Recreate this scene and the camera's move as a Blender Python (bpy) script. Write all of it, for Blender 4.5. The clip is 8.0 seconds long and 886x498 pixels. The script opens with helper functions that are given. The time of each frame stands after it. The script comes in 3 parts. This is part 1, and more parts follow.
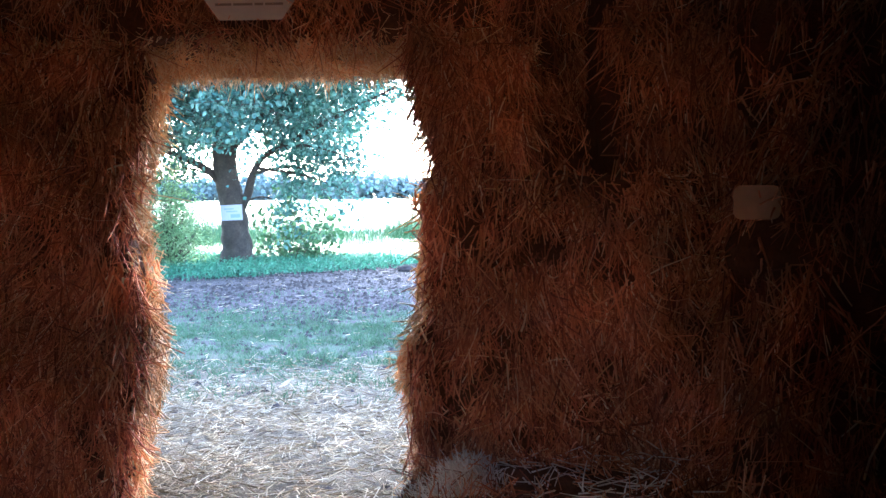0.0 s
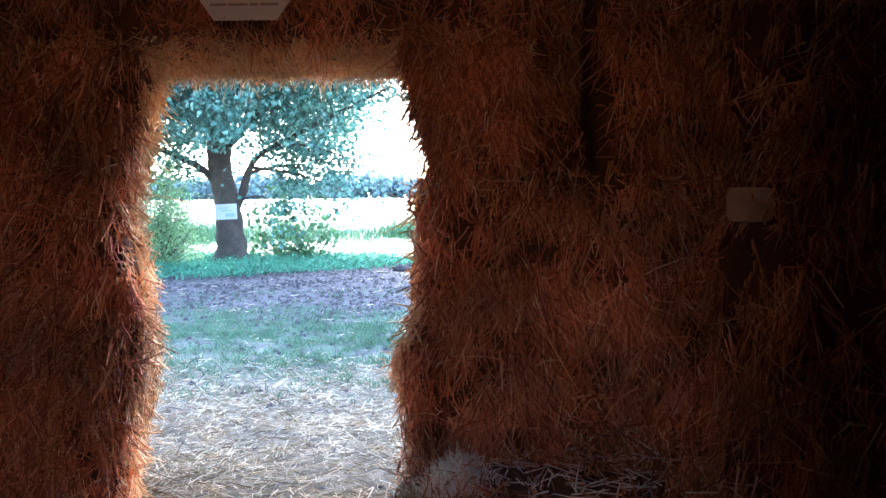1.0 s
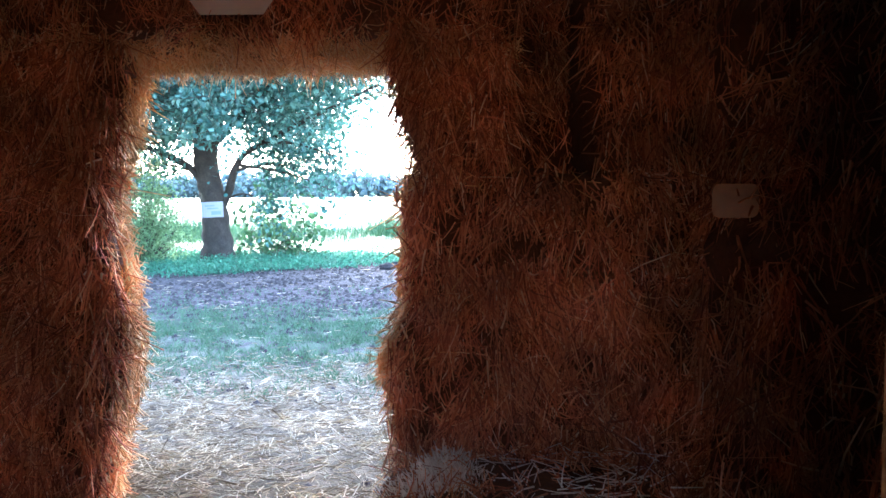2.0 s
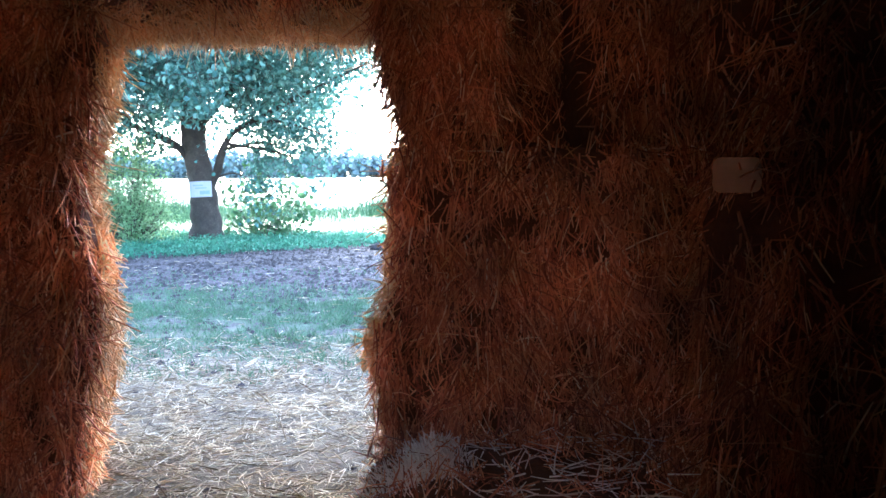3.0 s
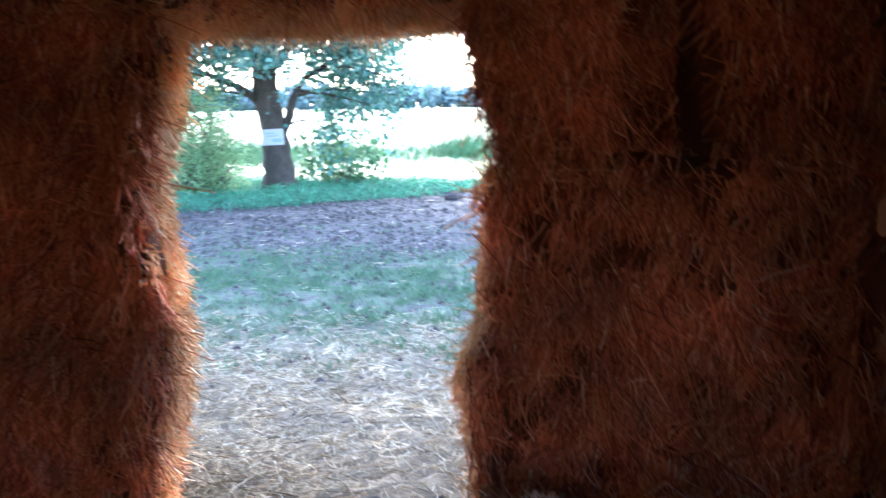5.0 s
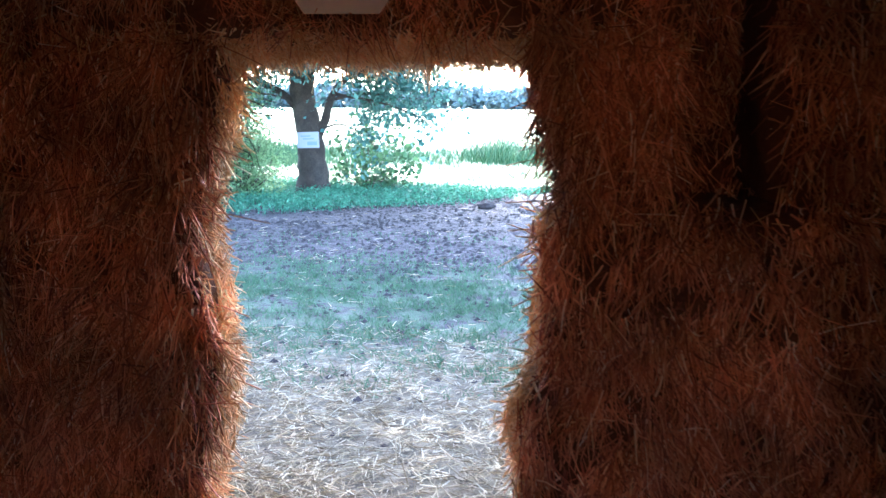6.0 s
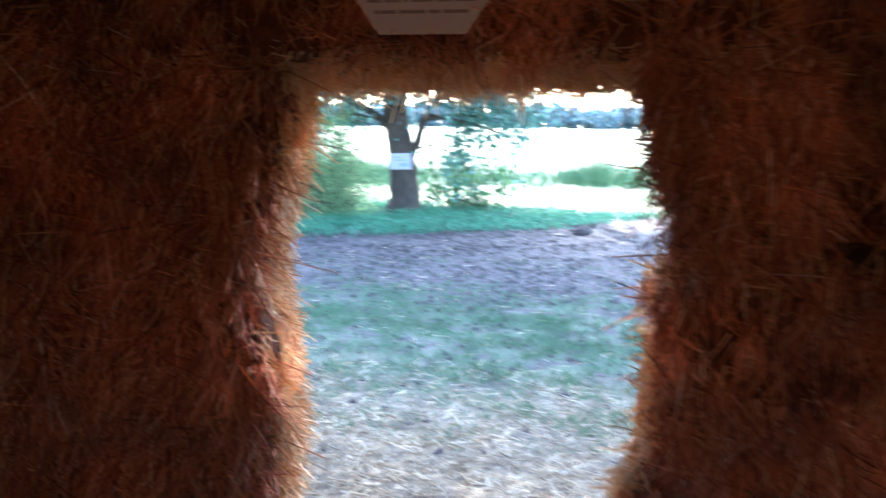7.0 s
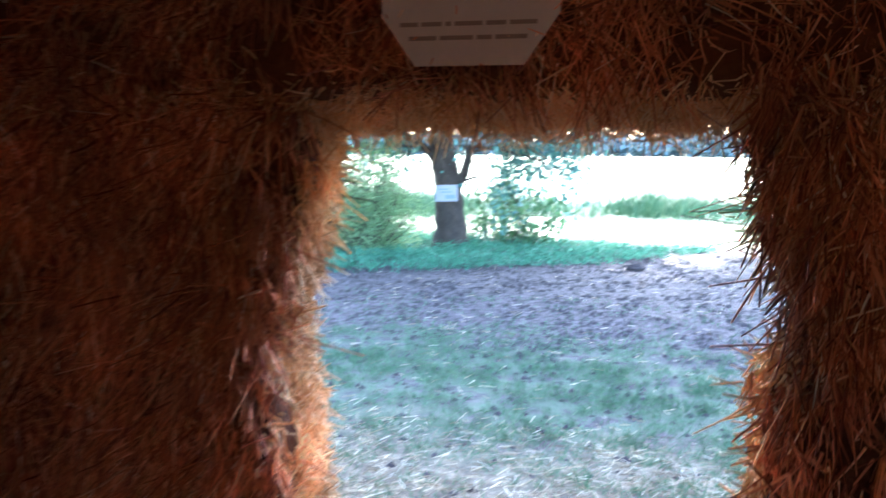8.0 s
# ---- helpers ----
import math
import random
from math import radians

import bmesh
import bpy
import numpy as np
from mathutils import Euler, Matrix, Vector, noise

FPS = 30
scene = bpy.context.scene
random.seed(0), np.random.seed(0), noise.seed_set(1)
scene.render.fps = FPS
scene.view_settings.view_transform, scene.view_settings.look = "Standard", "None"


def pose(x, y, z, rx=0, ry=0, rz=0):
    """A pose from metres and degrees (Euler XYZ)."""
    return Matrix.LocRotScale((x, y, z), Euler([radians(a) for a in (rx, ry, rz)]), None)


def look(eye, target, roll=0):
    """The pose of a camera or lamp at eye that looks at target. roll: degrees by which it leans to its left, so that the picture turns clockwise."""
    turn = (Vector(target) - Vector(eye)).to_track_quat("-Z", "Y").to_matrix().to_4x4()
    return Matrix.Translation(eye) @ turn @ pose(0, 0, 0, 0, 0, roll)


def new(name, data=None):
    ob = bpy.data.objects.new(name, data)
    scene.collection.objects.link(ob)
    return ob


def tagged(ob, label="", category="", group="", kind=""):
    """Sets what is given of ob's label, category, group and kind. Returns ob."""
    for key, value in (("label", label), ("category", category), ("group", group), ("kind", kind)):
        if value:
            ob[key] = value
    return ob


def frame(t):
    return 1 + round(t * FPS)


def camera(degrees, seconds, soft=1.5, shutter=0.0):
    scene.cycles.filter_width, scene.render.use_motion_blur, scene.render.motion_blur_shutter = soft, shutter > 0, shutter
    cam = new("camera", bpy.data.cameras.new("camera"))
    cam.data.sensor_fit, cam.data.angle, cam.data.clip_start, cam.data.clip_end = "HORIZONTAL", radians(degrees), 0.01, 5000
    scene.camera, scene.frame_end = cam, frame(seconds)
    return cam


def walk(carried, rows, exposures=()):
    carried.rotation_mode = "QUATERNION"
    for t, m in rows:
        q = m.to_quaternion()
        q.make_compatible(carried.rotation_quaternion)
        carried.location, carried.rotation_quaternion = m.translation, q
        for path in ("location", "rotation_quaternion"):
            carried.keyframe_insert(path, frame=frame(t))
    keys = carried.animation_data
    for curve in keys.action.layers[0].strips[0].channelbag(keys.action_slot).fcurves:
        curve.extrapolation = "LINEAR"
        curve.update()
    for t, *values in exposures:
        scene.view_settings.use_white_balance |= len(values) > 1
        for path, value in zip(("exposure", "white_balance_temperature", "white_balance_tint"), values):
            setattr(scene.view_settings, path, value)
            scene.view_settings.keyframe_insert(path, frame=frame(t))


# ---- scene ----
cam = camera(54.3, 8.0, soft=1.5, shutter=0.75)
PATH = [
    (0, (0.183, -0.379, 1.316), (0.144, 1.617, 1.188), -0.7),
    (0.5, (0.186, -0.383, 1.321), (0.150, 1.612, 1.190), -0.6),
    (1, (0.185, -0.384, 1.321), (0.158, 1.611, 1.192), -0.5),
    (1.5, (0.186, -0.388, 1.315), (0.173, 1.608, 1.193), -0.4),
    (3, (0.202, -0.247, 1.287), (0.223, 1.745, 1.111), -0.3),
    (3.5, (0.226, -0.051, 1.262), (0.222, 1.94, 1.074), -0.1),
    (3.9, (0.238, 0.06, 1.25), (0.228, 2.058, 1.137), -0.5),
    (4, (0.23, 0.075, 1.25), (0.221, 2.073, 1.177), -0.6),
    (4.2, (0.22, 0.07, 1.295), (0.206, 2.07, 1.305), -0.6),
    (4.5, (0.212, 0.085, 1.322), (0.167, 2.078, 1.171), -1.2),
    (5, (0.103, 0.151, 1.589), (-0.038, 2.117, 1.254), -1.0),
    (5.2, (0.1, 0.147, 1.622), (-0.083, 2.112, 1.314), 0.0),
    (6.3, (-0.045, 0.28, 1.735), (-0.257, 2.238, 1.396), 0.8),
    (6.5, (-0.065, 0.371, 1.746), (-0.303, 2.328, 1.411), 1.0),
    (7, (-0.042, 0.62, 1.748), (-0.456, 2.555, 1.455), 0.7),
    (7.5, (-0.078, 0.875, 1.8), (-0.716, 2.75, 1.53), 0.0),
    (8, (-0.155, 1.093, 1.8), (-0.676, 3.01, 1.569), 0.5),
]
walk(cam, [(t, look(eye, target, roll)) for t, eye, target, roll in PATH],
     exposures=[(0.0, 4.46, 5560, 11), (4.5, 4.37, 5560, 11), (6.5, 4.32, 5560, 11), (8.0, 4.32, 5560, 11)])

# ---- light: high sun behind the tree, blue sky; the bale den is lit through its openings ----
SUN_ELEVATION, SUN_AZIMUTH = 43.0, -6.0      # degrees; azimuth from ahead (+y) to the right (+x)
world = bpy.data.worlds.new("world")
scene.world = world
world.use_nodes = True
wn = world.node_tree.nodes
sky = wn.new("ShaderNodeTexSky")
sky.sky_type, sky.sun_disc = "NISHITA", False
sky.sun_elevation, sky.sun_rotation = radians(SUN_ELEVATION), radians(SUN_AZIMUTH)
sky.dust_density = 2.0
wn["Background"].inputs["Strength"].default_value = 0.15
world.node_tree.links.new(sky.outputs["Color"], wn["Background"].inputs["Color"])
sun = new("sun", bpy.data.lights.new("sun", "SUN"))
sun.data.energy, sun.data.angle, sun.data.color = 3.0, radians(0.6), (1.0, 0.95, 0.86)
_e, _a = radians(SUN_ELEVATION), radians(SUN_AZIMUTH)
sun.matrix_world = look((40 * math.cos(_e) * math.sin(_a), 40 * math.cos(_e) * math.cos(_a), 40 * math.sin(_e)), (0, 0, 0))

rng = np.random.default_rng(7)


# ---- materials ----
def material(name):
    m = bpy.data.materials.new(name)
    m.use_nodes = True
    return m, m.node_tree.nodes, m.node_tree.links, m.node_tree.nodes["Principled BSDF"]


def ramp(nodes, stops):
    r = nodes.new("ShaderNodeValToRGB")
    while len(r.color_ramp.elements) < len(stops):
        r.color_ramp.elements.new(0.5)
    for e, (p, c) in zip(r.color_ramp.elements, stops):
        e.position, e.color = p, (*c, 1)
    return r


def noise_tex(nodes, links, scale, detail=4, rough=0.6, coords="Object"):
    c = nodes.new("ShaderNodeTexCoord")
    n = nodes.new("ShaderNodeTexNoise")
    n.inputs["Scale"].default_value, n.inputs["Detail"].default_value = scale, detail
    n.inputs["Roughness"].default_value = rough
    links.new(c.outputs[coords], n.inputs["Vector"])
    return n


def bump(nodes, links, height, shader, strength, distance):
    b = nodes.new("ShaderNodeBump")
    b.inputs["Strength"].default_value, b.inputs["Distance"].default_value = strength, distance
    links.new(height, b.inputs["Height"])
    links.new(b.outputs["Normal"], shader.inputs["Normal"])


def blade_material(name, stops, rough=0.55, clear=0.3, patch=None):
    """Thin stems and leaves: colour varies from piece to piece, part of the light passes through."""
    m, n, l, p = material(name)
    g = n.new("ShaderNodeNewGeometry")
    r = ramp(n, stops)
    l.new(g.outputs["Random Per Island"], r.inputs["Fac"])
    colour = r.outputs["Color"]
    if patch:
        t = noise_tex(n, l, patch, 3)
        f = n.new("ShaderNodeMapRange")
        f.inputs["From Min"].default_value, f.inputs["From Max"].default_value = 0.3, 0.7
        f.inputs["To Min"].default_value, f.inputs["To Max"].default_value = 0.55, 1.25
        l.new(t.outputs["Fac"], f.inputs["Value"])
        mul = n.new("ShaderNodeMix")
        mul.data_type, mul.blend_type = "RGBA", "MULTIPLY"
        mul.inputs["Factor"].default_value = 1.0
        l.new(colour, mul.inputs["A"])
        l.new(f.outputs["Result"], mul.inputs["B"])
        colour = mul.outputs["Result"]
    l.new(colour, p.inputs["Base Color"])
    p.inputs["Roughness"].default_value = rough
    t = n.new("ShaderNodeBsdfTranslucent")
    l.new(colour, t.inputs["Color"])
    mix = n.new("ShaderNodeMixShader")
    mix.inputs["Fac"].default_value = clear
    l.new(p.outputs["BSDF"], mix.inputs[1])
    l.new(t.outputs["BSDF"], mix.inputs[2])
    l.new(mix.outputs["Shader"], n["Material Output"].inputs["Surface"])
    return m


def surface_material(name, stops, scale, rough=0.9, relief=0.6, depth=0.02, fine=6.0):
    m, n, l, p = material(name)
    a, b = noise_tex(n, l, scale), noise_tex(n, l, scale * fine, 5, 0.7)
    add = n.new("ShaderNodeMath")
    add.operation = "MULTIPLY_ADD"
    add.inputs[1].default_value, add.inputs[2].default_value = 0.5, 0.0
    l.new(a.outputs["Fac"], add.inputs[0])
    add2 = n.new("ShaderNodeMath")
    add2.operation = "MULTIPLY_ADD"
    add2.inputs[1].default_value = 0.5
    l.new(b.outputs["Fac"], add2.inputs[0])
    l.new(add.outputs["Value"], add2.inputs[2])
    r = ramp(n, stops)
    l.new(add2.outputs["Value"], r.inputs["Fac"])
    l.new(r.outputs["Color"], p.inputs["Base Color"])
    p.inputs["Roughness"].default_value = rough
    bump(n, l, b.outputs["Fac"], p, relief, depth)
    return m


STRAW = blade_material("straw", [(0.0, (0.24, 0.063, 0.034)), (0.35, (0.51, 0.165, 0.082)), (0.75, (0.78, 0.325, 0.17)), (0.94, (0.89, 0.49, 0.29)), (0.98, (0.95, 0.7, 0.48)), (1.0, (0.98, 0.86, 0.7))], 0.5, 0.33, 2.2)
STRAW_PALE = blade_material("weathered_straw", [(0.0, (0.17, 0.115, 0.065)), (0.4, (0.5, 0.38, 0.22)), (0.75, (0.8, 0.66, 0.43)), (1.0, (0.93, 0.85, 0.65))], 0.55, 0.2, 3.0)
# Grey straw, made paler to stand in for light from the doorway.
STRAW_LIT_GREY = blade_material("lit_grey_straw", [(0.0, (0.62, 0.54, 0.5)), (0.5, (0.84, 0.77, 0.73)), (1.0, (0.95, 0.91, 0.88))], 0.55, 0.4)
# Paler copy of straw: doorway light on reveals and underside put into its colour.
STRAW_LIT_PALE = blade_material("lit_pale_straw", [(0.0, (0.7, 0.36, 0.16)), (0.4, (0.91, 0.56, 0.28)), (0.8, (0.96, 0.71, 0.43)), (1.0, (0.98, 0.85, 0.63))], 0.55, 0.4, 2.2)
# Dark core: the shade between loose straws is put into its colour.
STRAW_CORE_SHADE = surface_material("packed_straw_shade", [(0.3, (0.05, 0.014, 0.006)), (0.55, (0.13, 0.042, 0.015)), (0.75, (0.24, 0.085, 0.03))], 9.0, 0.95, 1.0, 0.03)
LEAF = blade_material("tree_leaf", [(0.0, (0.045, 0.125, 0.11)), (0.6, (0.095, 0.225, 0.195)), (1.0, (0.19, 0.36, 0.3))], 0.45, 0.5)
SHOOT_LEAF = blade_material("shoot_leaf", [(0.0, (0.04, 0.1, 0.045)), (0.6, (0.07, 0.16, 0.07)), (1.0, (0.13, 0.25, 0.11))], 0.5, 0.35)
BUSH_LEAF = blade_material("bush_leaf", [(0.0, (0.16, 0.28, 0.13)), (0.6, (0.24, 0.4, 0.19)), (1.0, (0.33, 0.48, 0.25))], 0.5, 0.5)
GRASS = blade_material("grass_blade", [(0.0, (0.1, 0.2, 0.1)), (0.6, (0.14, 0.26, 0.135)), (1.0, (0.22, 0.32, 0.18))], 0.85, 0.35)
NETTLE = blade_material("nettle_leaf", [(0.0, (0.05, 0.17, 0.1)), (0.6, (0.08, 0.26, 0.15)), (1.0, (0.13, 0.35, 0.21))], 0.5, 0.35)
REED = blade_material("reed_blade", [(0.0, (0.04, 0.12, 0.06)), (0.6, (0.07, 0.18, 0.09)), (1.0, (0.16, 0.25, 0.13))], 0.55, 0.3)
# Bluish aerial haze is put into the far foliage's colour.
FAR_LEAF_HAZED = blade_material("hazed_foliage", [(0.0, (0.1, 0.15, 0.165)), (1.0, (0.15, 0.21, 0.225))], 0.9, 0.1)
BARK = surface_material("bark", [(0.3, (0.035, 0.028, 0.024)), (0.55, (0.08, 0.065, 0.055)), (0.75, (0.14, 0.12, 0.1))], 6.0, 0.95, 1.0, 0.04)
PAPER = surface_material("laminated_paper", [(0.35, (0.36, 0.39, 0.47)), (0.7, (0.43, 0.46, 0.54))], 3.0, 0.35, 0.1, 0.002)
INK = surface_material("printed_ink", [(0.35, (0.15, 0.14, 0.16)), (0.7, (0.2, 0.19, 0.21))], 20.0, 0.5, 0.1, 0.001)
INK_BLUE = surface_material("printed_blue", [(0.35, (0.2, 0.3, 0.5)), (0.7, (0.28, 0.38, 0.58))], 20.0, 0.5, 0.1, 0.001)
TAG = surface_material("brown_card", [(0.35, (0.21, 0.135, 0.09)), (0.7, (0.29, 0.19, 0.13))], 6.0, 0.7, 0.3, 0.003)
SOIL = surface_material("earth", [(0.35, (0.02, 0.015, 0.015)), (0.7, (0.07, 0.056, 0.057))], 8.0, 0.95, 0.8, 0.01)
# Lighter than the core so that unseen walls bounce more light inside.
STRAW_WALL_BOUNCE = surface_material("straw_wall_bounce", [(0.3, (0.34, 0.13, 0.045)), (0.55, (0.58, 0.25, 0.095)), (0.75, (0.72, 0.37, 0.17))], 9.0, 0.95, 1.0, 0.03)
TIMBER = surface_material("roof_board", [(0.35, (0.16, 0.1, 0.06)), (0.7, (0.26, 0.18, 0.11))], 4.0, 0.9, 0.4, 0.01)


def ground_material():
    """Trodden soil, straw litter near the den, a worn grass patch, then sunlit stubble."""
    m, n, l, p = material("field_ground")
    geo = n.new("ShaderNodeNewGeometry")
    sep = n.new("ShaderNodeSeparateXYZ")
    l.new(geo.outputs["Position"], sep.inputs["Vector"])

    def noise_at(scale, detail=5, rough=0.65):
        t = n.new("ShaderNodeTexNoise")
        t.inputs["Scale"].default_value, t.inputs["Detail"].default_value, t.inputs["Roughness"].default_value = scale, detail, rough
        l.new(geo.outputs["Position"], t.inputs["Vector"])
        return t.outputs["Fac"]

    def wobbly_y(scale, amount):
        w = n.new("ShaderNodeMath")
        w.operation = "MULTIPLY_ADD"
        w.inputs[1].default_value = amount
        l.new(noise_at(scale), w.inputs[0])
        l.new(sep.outputs["Y"], w.inputs[2])
        return w.outputs["Value"]

    def step(value, a, b):
        r = n.new("ShaderNodeMapRange")
        r.interpolation_type = "SMOOTHSTEP"
        r.inputs["From Min"].default_value, r.inputs["From Max"].default_value = a, b
        l.new(value, r.inputs["Value"])
        return r.outputs["Result"]

    def blend(f, a, b):
        x = n.new("ShaderNodeMix")
        x.data_type = "RGBA"
        l.new(f, x.inputs["Factor"])
        l.new(a, x.inputs["A"])
        l.new(b, x.inputs["B"])
        return x.outputs["Result"]

    def tint(fac, stops):
        r = ramp(n, stops)
        l.new(fac, r.inputs["Fac"])
        return r.outputs["Color"]

    fine, mid = noise_at(9.0, 9, 0.82), noise_at(3.0, 7, 0.75)
    soil = tint(fine, [(0.4, (0.026, 0.02, 0.021)), (0.5, (0.066, 0.053, 0.056)), (0.6, (0.14, 0.114, 0.119))])
    litter = tint(fine, [(0.36, (0.07, 0.055, 0.037)), (0.5, (0.2, 0.16, 0.108)), (0.64, (0.43, 0.35, 0.24))])
    turf = tint(mid, [(0.3, (0.13, 0.115, 0.095)), (0.5, (0.11, 0.135, 0.085)), (0.75, (0.075, 0.13, 0.07))])
    stubble = tint(fine, [(0.3, (0.11, 0.135, 0.075)), (0.6, (0.27, 0.28, 0.17))])
    y1 = wobbly_y(0.9, 3.2)
    c = blend(step(y1, 6.9, 8.6), litter, blend(step(mid, 0.36, 0.54), soil, turf))
    c = blend(step(y1, 9.7, 11.0), c, soil)
    c = blend(step(wobbly_y(0.5, 2.0), 18.2, 20.0), c, stubble)
    belt = n.new("ShaderNodeMath")
    belt.operation = "MULTIPLY"
    l.new(step(wobbly_y(0.25, 2.0), 24.6, 25.4), belt.inputs[0])
    l.new(step(wobbly_y(0.25, 2.0), 34.0, 31.0), belt.inputs[1])
    c = blend(belt.outputs["Value"], c, turf)
    l.new(c, p.inputs["Base Color"])
    p.inputs["Roughness"].default_value = 0.95
    bump(n, l, fine, p, 1.0, 0.03)
    return m


GROUND = ground_material()


# ---- mesh helpers ----
def fast_mesh(name, verts, faces, smooth=False):
    """A mesh from arrays; all faces have the same number of corners."""
    me = bpy.data.meshes.new(name)
    verts, faces = np.asarray(verts, np.float32), np.asarray(faces, np.int32)
    k = faces.shape[1]
    me.vertices.add(len(verts))
    me.vertices.foreach_set("co", verts.ravel())
    me.loops.add(faces.size)
    me.loops.foreach_set("vertex_index", faces.ravel())
    me.polygons.add(len(faces))
    me.polygons.foreach_set("loop_start", np.arange(0, faces.size, k, dtype=np.int32))
    me.polygons.foreach_set("loop_total", np.full(len(faces), k, np.int32))
    if smooth:
        me.polygons.foreach_set("use_smooth", np.ones(len(faces), bool))
    me.update(calc_edges=True)
    return me


def mesh_part(name, me, mat, parent=None, label="", kind=""):
    me.materials.append(mat)
    ob = new(name, me)
    ob.parent = parent
    return tagged(ob, label, kind=kind)


def part(name, bm, mat, parent=None, label="", smooth=False):
    me = bpy.data.meshes.new(name)
    for f in bm.faces:
        f.smooth = smooth
    bm.to_mesh(me)
    bm.free()
    return mesh_part(name, me, mat, parent, label)


def unit(v):
    return v / np.maximum(np.linalg.norm(v, axis=1, keepdims=True), 1e-9)


def stems(name, root, way, length, radius, bend, rings=3, sides=3, tip=0.5):
    """Bent tapered stems, three-sided, one island each."""
    n = len(root)
    way = unit(way)
    side = unit(np.cross(way, rng.normal(size=(n, 3))))
    up = np.cross(side, way)
    curl = unit(rng.normal(size=(n, 3)) + np.array([0, 0, -0.4])) * (bend * length)[:, None]
    verts = np.empty((n, rings, sides, 3))
    for i in range(rings):
        s = i / (rings - 1)
        centre = root + way * (length * s)[:, None] + curl * s * s
        r = radius * (1 - (1 - tip) * s)
        for j in range(sides):
            a = 2 * math.pi * j / sides
            verts[:, i, j] = centre + side * (r * math.cos(a))[:, None] + up * (r * math.sin(a))[:, None]
    quads = []
    for i in range(rings - 1):
        for j in range(sides):
            k = (j + 1) % sides
            quads.append((i * sides + j, i * sides + k, (i + 1) * sides + k, (i + 1) * sides + j))
    faces = (np.array(quads)[None] + (np.arange(n) * rings * sides)[:, None, None]).reshape(-1, 4)
    return fast_mesh(name, verts.reshape(-1, 3), faces)


def leaves(name, centre, size, face, slim=0.75):
    """Folded leaves with a point: two four-cornered halves on one midrib."""
    n = len(centre)
    nor = unit(face)
    along = unit(np.cross(nor, rng.normal(size=(n, 3))))
    across = np.cross(nor, along)
    s = size[:, None]
    fold = nor * s * 0.12
    a, b = centre - along * s * 0.5, centre + along * s * 0.5
    l1 = centre - along * s * 0.2 + across * s * 0.5 * slim + fold
    l2 = centre + along * s * 0.22 + across * s * 0.34 * slim + fold
    r1 = centre - along * s * 0.2 - across * s * 0.5 * slim + fold
    r2 = centre + along * s * 0.22 - across * s * 0.34 * slim + fold
    verts = np.stack([a, l1, l2, b, r2, r1], axis=1).reshape(-1, 3)
    faces = (np.array([(0, 1, 2, 3), (0, 3, 4, 5)])[None] + (np.arange(n) * 6)[:, None, None]).reshape(-1, 4)
    return fast_mesh(name, verts, faces)


def tube(points, radii, sides=10, rough=0.0):
    """A tapered limb along points, as a bmesh."""
    bm = bmesh.new()
    pts = [Vector(p) for p in points]
    loops = []
    for i, (p, r) in enumerate(zip(pts, radii)):
        d = (pts[min(i + 1, len(pts) - 1)] - pts[max(i - 1, 0)]).normalized()
        s = d.cross(Vector((0.31, 0.95, 0.05))).normalized()
        u = s.cross(d)
        loop = []
        for k in range(sides):
            a = 2 * math.pi * k / sides
            q = p + (s * math.cos(a) + u * math.sin(a)) * r
            q += (q - p) * rough * noise.noise(q * 5)
            loop.append(bm.verts.new(q))
        loops.append(loop)
    for a, b in zip(loops, loops[1:]):
        for k in range(sides):
            bm.faces.new((a[k], a[(k + 1) % sides], b[(k + 1) % sides], b[k]))
    bm.faces.new(loops[0][::-1])
    bm.faces.new(loops[-1])
    return bm


def curve_points(points, steps):
    """A smooth line through points (Catmull-Rom)."""
    p = [Vector(q) for q in points]
    p = [2 * p[0] - p[1]] + p + [2 * p[-1] - p[-2]]
    out = []
    for i in range(1, len(p) - 2):
        for k in range(steps):
            t = k / steps
            out.append(0.5 * (2 * p[i] + (p[i + 1] - p[i - 1]) * t + (2 * p[i - 1] - 5 * p[i] + 4 * p[i + 1] - p[i + 2]) * t * t
                              + (3 * p[i] - p[i - 1] - 3 * p[i + 1] + p[i + 2]) * t ** 3))
    out.append(p[-2])
    return out


